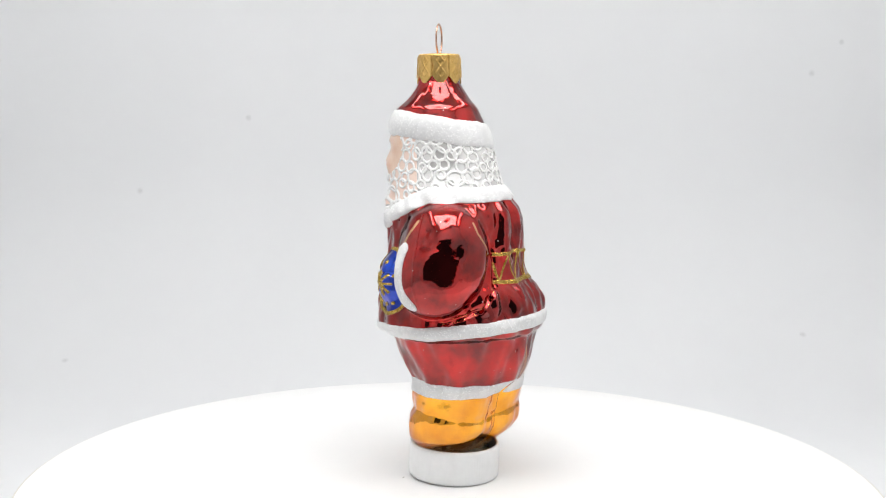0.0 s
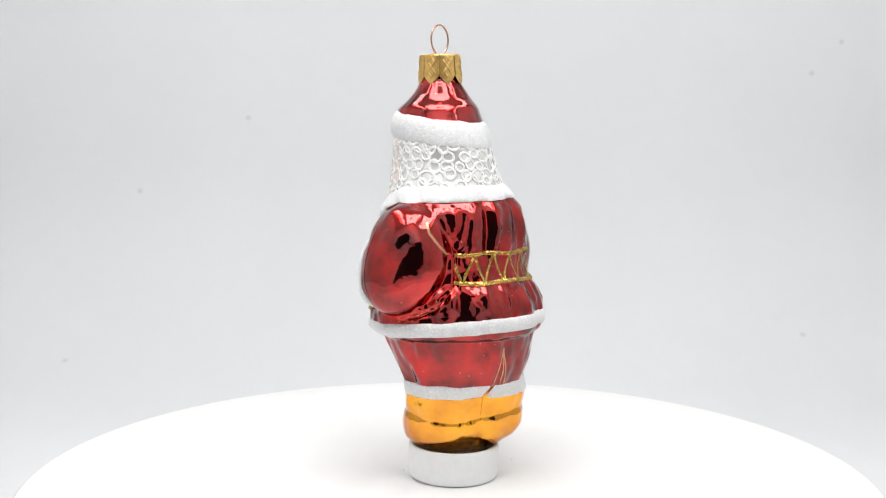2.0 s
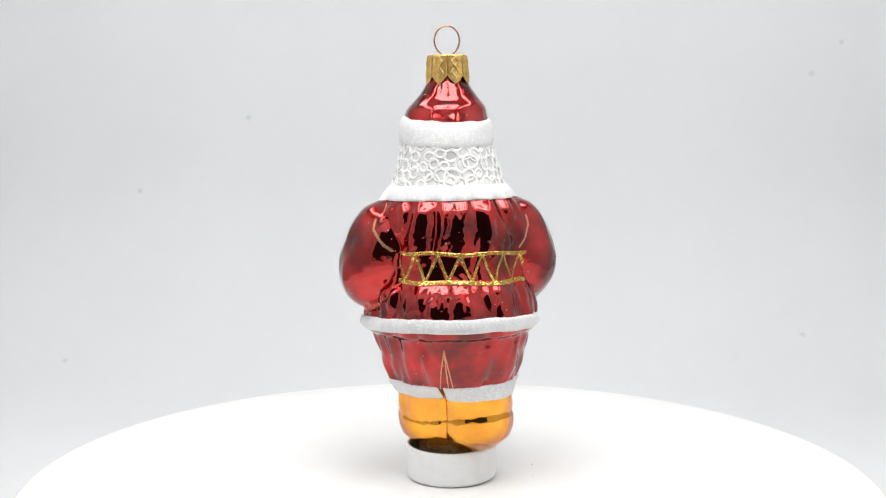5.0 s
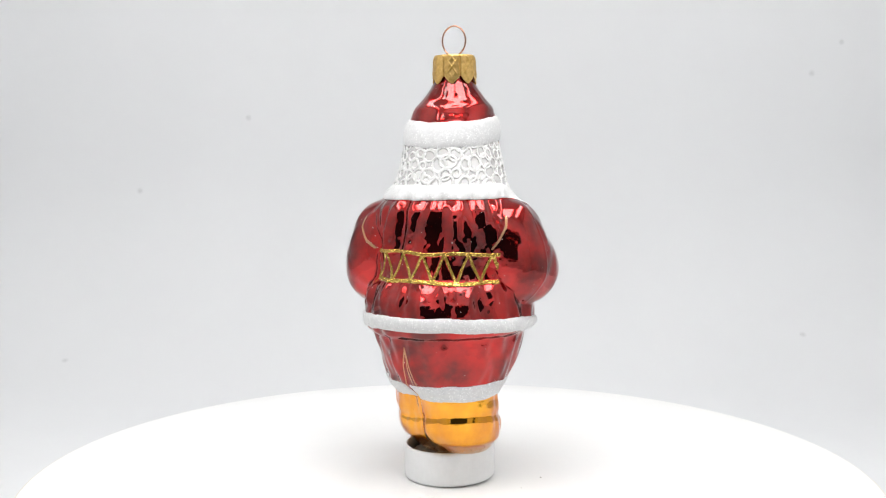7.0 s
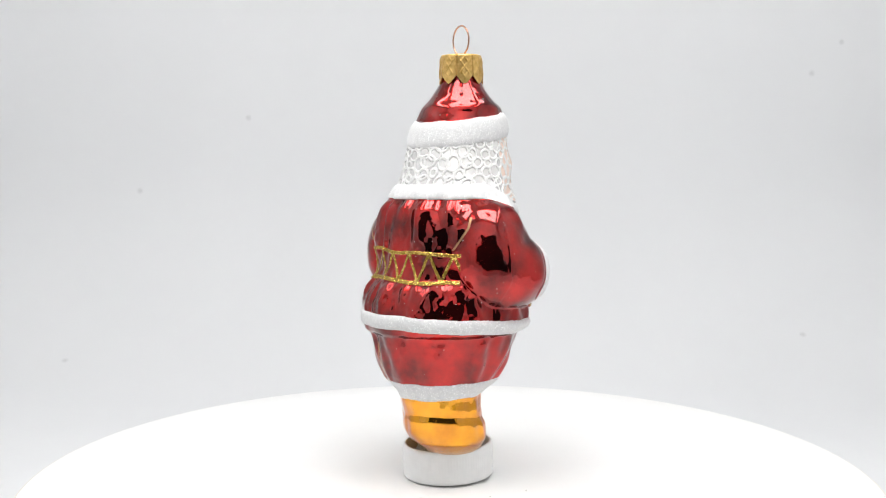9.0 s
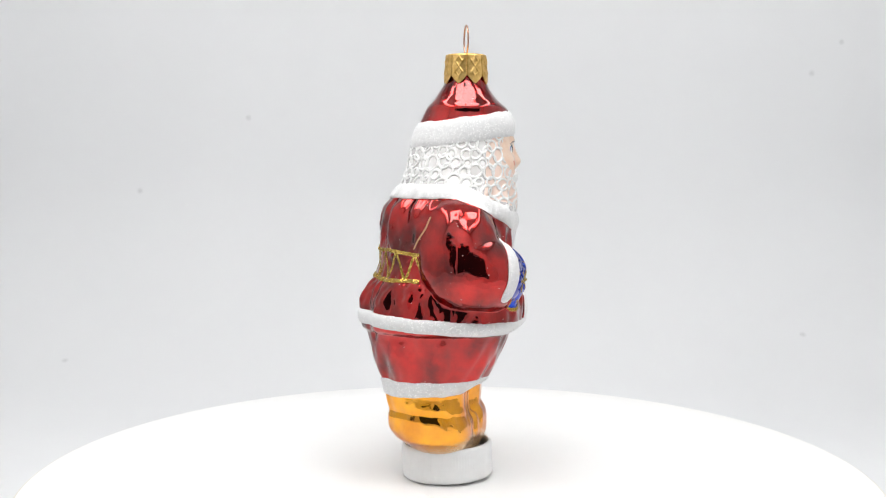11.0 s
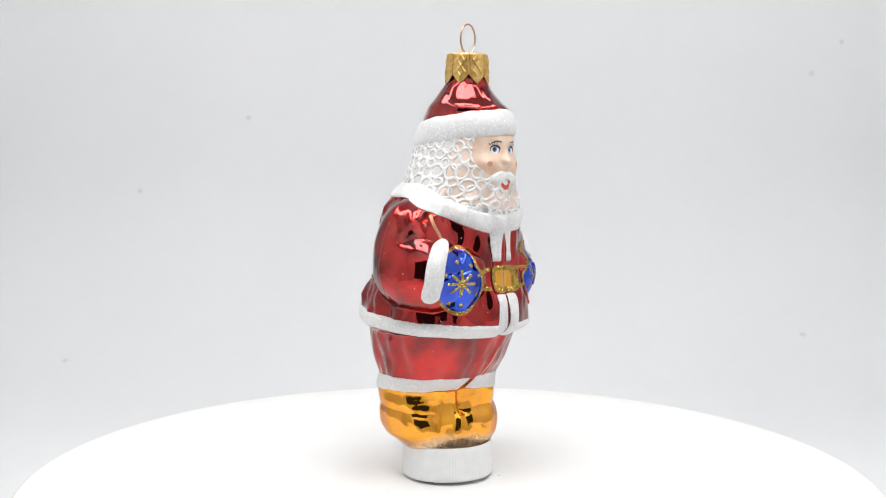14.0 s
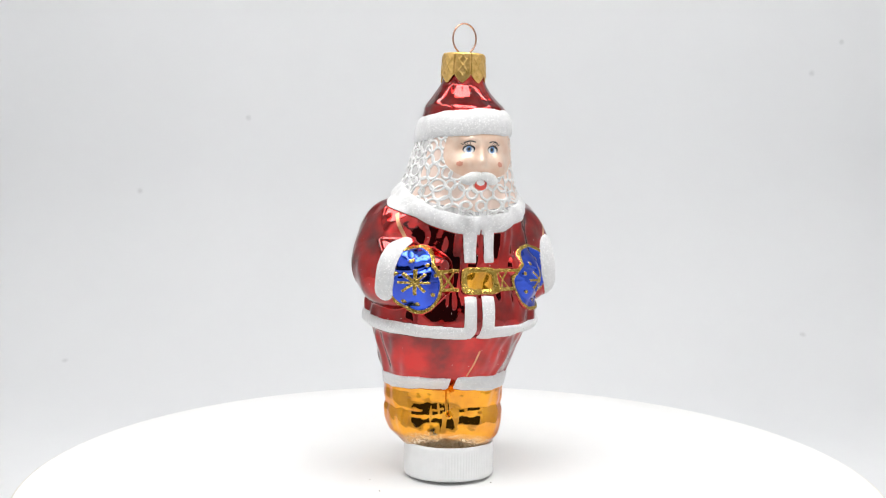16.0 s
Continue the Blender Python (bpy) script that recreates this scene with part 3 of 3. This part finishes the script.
    for s in (-1, 1):
        ex, ez = (deg - 1.0 - s * 14.3) * 0.33, Z - 104.8
        paint(face & ((ex / 1.95) ** 2 + ((ez - 0.05) / 1.12) ** 2 < 1.35), K["ink"])
        paint(face & ((ex / 1.85) ** 2 + ((ez + 0.25) / 1.05) ** 2 < 1), K["white"])
        paint(face & (np.hypot(ex - 0.1, ez) < 0.98), K["iris"])
        paint(face & (np.hypot(ex - 0.1, ez) < 0.56), K["ink"])
        paint(face & (np.abs(Z - 107.2 + 0.10 * (ex + s * 0.4) ** 2) < 0.20) & (np.abs(ex) < 2.1), K["ink"])
    # moustache and mouth
    tash = band(np.hypot((np.abs(deg - 1.0) - 8.5) / 11.5, (Z - 96.7 + np.abs(deg - 1.0) * 0.06) / 1.9), 1.0)
    paint(tash > 0.1, K["curl"], 1.1 * tash)
    mouth = np.hypot((deg - 1.0) / 6.2, (Z - 94.2) / 1.55)
    paint((mouth < 1) & (Z < 95.6), K["lip"])
    paint((np.hypot((deg - 1.0) / 4.2, (Z - 94.9) / 0.9) < 1), K["white"])
    rise[(mouth < 1)] = 0.25

    # collar, lapels and brim lie over the beard
    paint(ch > 0.12, K["fur"], 1.15 * ch)
    lap = band(gx - 3.1, 1.85) * np.sqrt(np.clip((Z - 70.6) / 1.6, 0, 1)) * (Z < 81)
    paint(fr & (lap > 0.12), K["fur"], 0.95 * lap)
    bh = band(Z - brim_z, brim_h)
    paint(bh > 0.1, K["fur"], 1.1 * bh)

    # belt: glitter lines with a zigzag behind, crosses and a buckle in front
    ab = (deg + 360) % 360
    aft = (deg < -111) | (deg > 137)
    top_z, low_z = 73.7 + 0.25 * np.sin(7 * P) + 0.03 * xs_, 65.2 + 0.25 * np.sin(6 * P + 1) + 0.03 * xs_
    paint(aft & ((np.abs(Z - top_z) < 0.5) | (np.abs(Z - low_z) < 0.54)), K["gold"], 0.3 * np.maximum(band(Z - top_z, 0.75), band(Z - low_z, 0.75)))
    per = 18.5
    u = ((ab - 180) / per + 0.5) % 1.0
    zig = low_z + (top_z - low_z) * np.abs(2 * u - 1)
    paint(aft & (np.abs(Z - zig) < 1.05) & (Z > low_z) & (Z < top_z), K["gold"])
    fore_belt = (ad > 15) & (deg > -34) & (deg < 48)
    paint(fore_belt & ((np.abs(Z - 68.3) < 0.5) | (np.abs(Z - 62.6) < 0.5)), K["gold"])
    cross = np.minimum(np.abs(Z - 65.4 - (ad - 23) * 0.62), np.abs(Z - 65.4 + (ad - 23) * 0.62))
    paint(fore_belt & (cross < 0.55) & (Z < 68.5) & (Z > 62.4), K["gold"])
    bu, bz = np.abs(deg - 2.5) / 15.5, np.abs(Z - 65.3) / 4.0
    frame_d = (bu**5 + bz**5) ** 0.2
    paint((frame_d < 1) & fr, K["gold"], 0.4 * band(np.clip(frame_d - 0.84, -1, 1), 0.2) + 0.1)
    stone = (((bu / 0.70) ** 4 + (bz / 0.62) ** 4) ** 0.25 < 1) & fr
    paint(stone, K["stone"])
    rise[stone] = 0.05 + 0.45 * np.sqrt(np.clip(1 - (bu / 0.74) ** 4 - (bz / 0.66) ** 4, 0, 1))[stone]

    # mittens, their glitter outline and star, and the white sleeve cuffs
    for s in (-1, 1):
        twist, mid, wide, brink, per_deg = (0.0, 41.0, 13.2, 55.6, 0.47) if s < 0 else (15.0, 52.0, 18.5, 73.0, 0.43)
        e = s * deg
        palm = (np.hypot((e - mid) / wide, (Z - 63.9) / 7.6) - 1) * 7.6
        thumb = (np.hypot((e - mid - 0.18 * wide) / (0.80 * wide), (Z - 70.0) / 4.9) - 1) * 5.5
        shape = np.minimum(palm, thumb)
        mit = (shape < 0) & (e < brink + 3) & (s * P > 0)
        paint((shape < 1.0) & (e < brink - 2.5) & (s * P > 0), K["gold"], np.full(Z.shape, 0.35))
        paint(mit, K["blue"])
        rise[mit] = (-0.5 * bell(palm - thumb, 0.9) * (np.abs(shape) < 4) * (Z > 66))[mit]
        su, sv = (e - mid - 0.5) * per_deg, Z - 65.0
        rad, star = np.hypot(su, sv), np.arctan2(sv, su)
        arms = np.abs(((star / (2 * np.pi) * 8) % 1.0) - 0.5) * 2
        spoke = rad * np.sin((1 - arms) * np.pi / 8)
        paint(mit & (rad < 3.9) & (np.abs(spoke) < 0.36), K["gold"], np.full(Z.shape, 0.25))
        paint(mit & (rad < 0.9), K["gold"], np.full(Z.shape, 0.3))
        for k in range(9):
            t = k * 2.4 + 0.4
            du, dv = su - 5.6 * math.cos(t) * (0.85 + 0.15 * (k % 3)), sv - 6.6 * math.sin(t)
            paint(mit & (np.hypot(du, dv) < 0.55), K["gold"], np.full(Z.shape, 0.2))
        bow = (Z - 68.4) / 9.4
        cuff_a = brink - 2.2 * bow + (0.0 if s < 0 else 6.0) * bow**2
        cu = band(np.hypot((e - cuff_a) * 0.54, np.maximum(np.abs(Z - 68.4) - 7.0, 0)), 2.5 if s < 0 else 3.0)
        paint(cu > 0.12, K["fur"], (1.15 if s < 0 else 1.25) * cu)
        # worn seam lines behind the shoulders
        e = e - twist
        seam = segment(e * 0.42, Z, (116 * 0.42, 74.5), (106 * 0.42, 81.0))
        seam = np.minimum(seam, segment(e * 0.42, Z, (106 * 0.42, 81.0), (104 * 0.42, 84.0)))
        paint(seam < 0.28, K["scratch"])
        seam = segment((e + (8.0 if s < 0 else 2.0)) * 0.42, Z, (62 * 0.42, 77.6), (71 * 0.42, 84.6))
        paint((seam < 0.36) & (mat == 0), K["scratch"])
    bs = (ab - 174) * 0.42
    for a, b in (((0.3, 45.0), (-3.0, 32.8)), ((0.3, 45.0), (0.6, 32.8)), ((0.2, 45.0), (2.6, 32.8))):
        paint((segment(bs, Z, a, b) < 0.22) & (mat == 0), K["scratch"])
    paint((segment(deg * 0.25, Z, (1.0, 34.0), (2.2, 43.0)) < 0.22) & (mat == 0), K["scratch"])

    stray = np.random.default_rng(5).random(Z.shape) < 0.04
    paint((fold < 1.0) & stray & (mat == 0) & (Z < 66), K["gold"])
    # lashes
    for s in (-1, 1):
        for k in range(4):
            a0 = 1.0 + s * (14.3 + 2.4 * (k - 0.6))
            paint((segment(deg * 0.33, Z, (a0 * 0.33, 106.0), ((a0 + s * (1.2 + 0.8 * k)) * 0.33, 107.0 - 0.2 * k)) < 0.12) & face, K["ink"])
    # grain of the glitter paint
    grain = np.random.default_rng(3).normal(0, 1, Z.shape)
    rise += np.where(mat == K["fur"], 0.012 * grain, 0) + np.where(mat == K["gold"], 0.06 * grain + 0.12, 0)
    r = r + rise
    X, Y = r * sx + np.interp(Z, [10, 20, 32, 46, 51, 60, 75, 100, 106, 116, 122], [0, 0, 0.1, 0.6, 1.0, 1.0, 0.5, 0.5, 0.9, 0.9, 0.2]), C0 + r * sy - np.interp(Z, [10, 25, 34, 46, 50, 75, 98], [0.1, 0.3, 0.7, 0.7, 0.5, 0.45, 0])
    # the glass leans a little to its own side
    Xl = X * math.cos(LEAN) + (Z - PIVOT) * math.sin(LEAN)
    Zl = PIVOT + (Z - PIVOT) * math.cos(LEAN) - X * math.sin(LEAN)
    verts = np.stack([Xl, Y, Zl], -1).reshape(-1, 3)
    i = np.arange(NZ - 1)[:, None] * NA
    j = np.arange(NA)[None]
    k = (j + 1) % NA
    faces = np.stack([i + j, i + k, i + NA + k, i + NA + j], -1).reshape(-1, 4).tolist()
    index = mat[:-1].reshape(-1).tolist()
    faces.append(list(reversed(range(NA))))
    index.append(K["sole"])
    me = mesh_of("figure", verts.tolist(), faces, [RED, FUR, SKIN, PEARL, CURL, AMBER, BLUE, GOLD_GLITTER, SOLE, EYE_WHITE, IRIS, INK, LIP, BLUSH, SCRATCH, PALE, STONE], index)
    part("figure", me, top)

    # stamped crown cap and its wire loop
    def leaned(me):
        for v in me.vertices:
            x, z = v.co.x, v.co.z - PIVOT * MM
            v.co.x, v.co.z = x * math.cos(LEAN) + z * math.sin(LEAN), PIVOT * MM + z * math.cos(LEAN) - x * math.sin(LEAN)
        return me

    cy, n, teeth = -4.05, 320, 8

    def scallop(a):
        s = (a / (2 * math.pi) * teeth) % 1.0
        return s

    verts, faces = [], []
    rows = [(6.0, 0), (6.35, 0.2), (6.45, 0.55)] + [(6.45 + 0.02 * q, 0.55 + 7.45 * q / 24) for q in range(1, 25)]
    for off in (0.0, -0.35):
        for ri, (rr, dz) in enumerate(rows):
            for q in range(n):
                a = 2 * math.pi * q / n
                s = scallop(a)
                tooth = 1 - abs(2 * s - 1) ** 1.4
                depth_ = dz * (6.6 + 2.6 * tooth) / 8.0 if ri > 2 else dz
                groove = -0.4 * math.exp(-((min(s, 1 - s) / 0.035) ** 2)) if ri > 0 else 0
                lu, lv = (s - 0.5) * 5.4, depth_ - 4.0
                stamp = 0.0
                if ri > 1:
                    d1 = min(abs(abs(lu) + abs(abs(lv) - 1.55) * 0.75 - 1.15), abs(abs(lu) - abs(lv) * 0.75))
                    stamp = 0.30 * math.exp(-((d1 / 0.17) ** 2)) if abs(lu) < 1.6 else 0.0
                R_ = rr + off + groove + stamp
                verts.append((R_ * math.cos(a), cy + R_ * math.sin(a), 134.2 - depth_))
    m_ = len(rows)
    for s in range(2):
        for a in range(m_ - 1):
            for q in range(n):
                b = (q + 1) % n
                f = (s * m_ * n + a * n + q, s * m_ * n + (a + 1) * n + q, s * m_ * n + (a + 1) * n + b, s * m_ * n + a * n + b)
                faces.append(f if s == 0 else f[::-1])
    for q in range(n):
        b = (q + 1) % n
        faces.append(((m_ - 1) * n + q, (2 * m_ - 1) * n + q, (2 * m_ - 1) * n + b, (m_ - 1) * n + b))
    faces.append(tuple(range(n)))
    part("crown_cap", leaned(mesh_of("crown_cap", verts, faces, [BRASS])), top, "stamped gold metal cap with a scalloped edge")
    loop = []
    for q in range(41):
        a = radians(-60 + 300 * q / 40)
        loop.append((3.95 * math.cos(a), cy + 0.42 * math.cos(a), 138.8 + 4.6 * math.sin(a)))
    loop = [(loop[0][0] - 0.2, cy, 133.2)] + loop + [(loop[-1][0] + 0.2, cy, 133.2)]
    part("hanging_loop", leaned(tube("hanging_loop", loop, 0.28, COPPER)), top, "thin copper wire loop")
    return top


# ---- crumbs on the platter ----
def build_crumbs():
    out = []
    rnd = random.Random(8)
    for x, y, s in CRUMBS:
        bm = bmesh.new()
        bmesh.ops.create_icosphere(bm, subdivisions=1, radius=s * MM)
        for v in bm.verts:
            v.co *= rnd.uniform(0.6, 1.2)
            v.co.z *= 0.5
            v.co += Vector((x, y, 0.4 * s + tilt(x, y))) * MM
        me = bpy.data.meshes.new("crumb")
        bm.to_mesh(me)
        bm.free()
        me.materials.append(CRUMB)
        ob = new("crumb", me)
        tagged(ob, "tiny brown crumb lying on the white platter", "crumb", group="crumbs on the platter")
        out.append(ob)
    return out


CRUMBS = [(8.8, -12.9, 0.28), (-27.1, -10.7, 0.32), (-26.4, 2.0, 0.2)]

build_box()
build_lights()
stand, platter = build_turntable()
pedestal = build_pedestal()
ornament = build_ornament()
crumbs = build_crumbs()


def motions():
    rows = []
    for k in range(33):
        t = 0.5 * k
        rows.append((t, pose(0, 0, 0, 0, 0, SPIN0 + SPIN * t)))
    for ob in (platter, pedestal, ornament, *crumbs):
        walk(ob, rows)


motions()
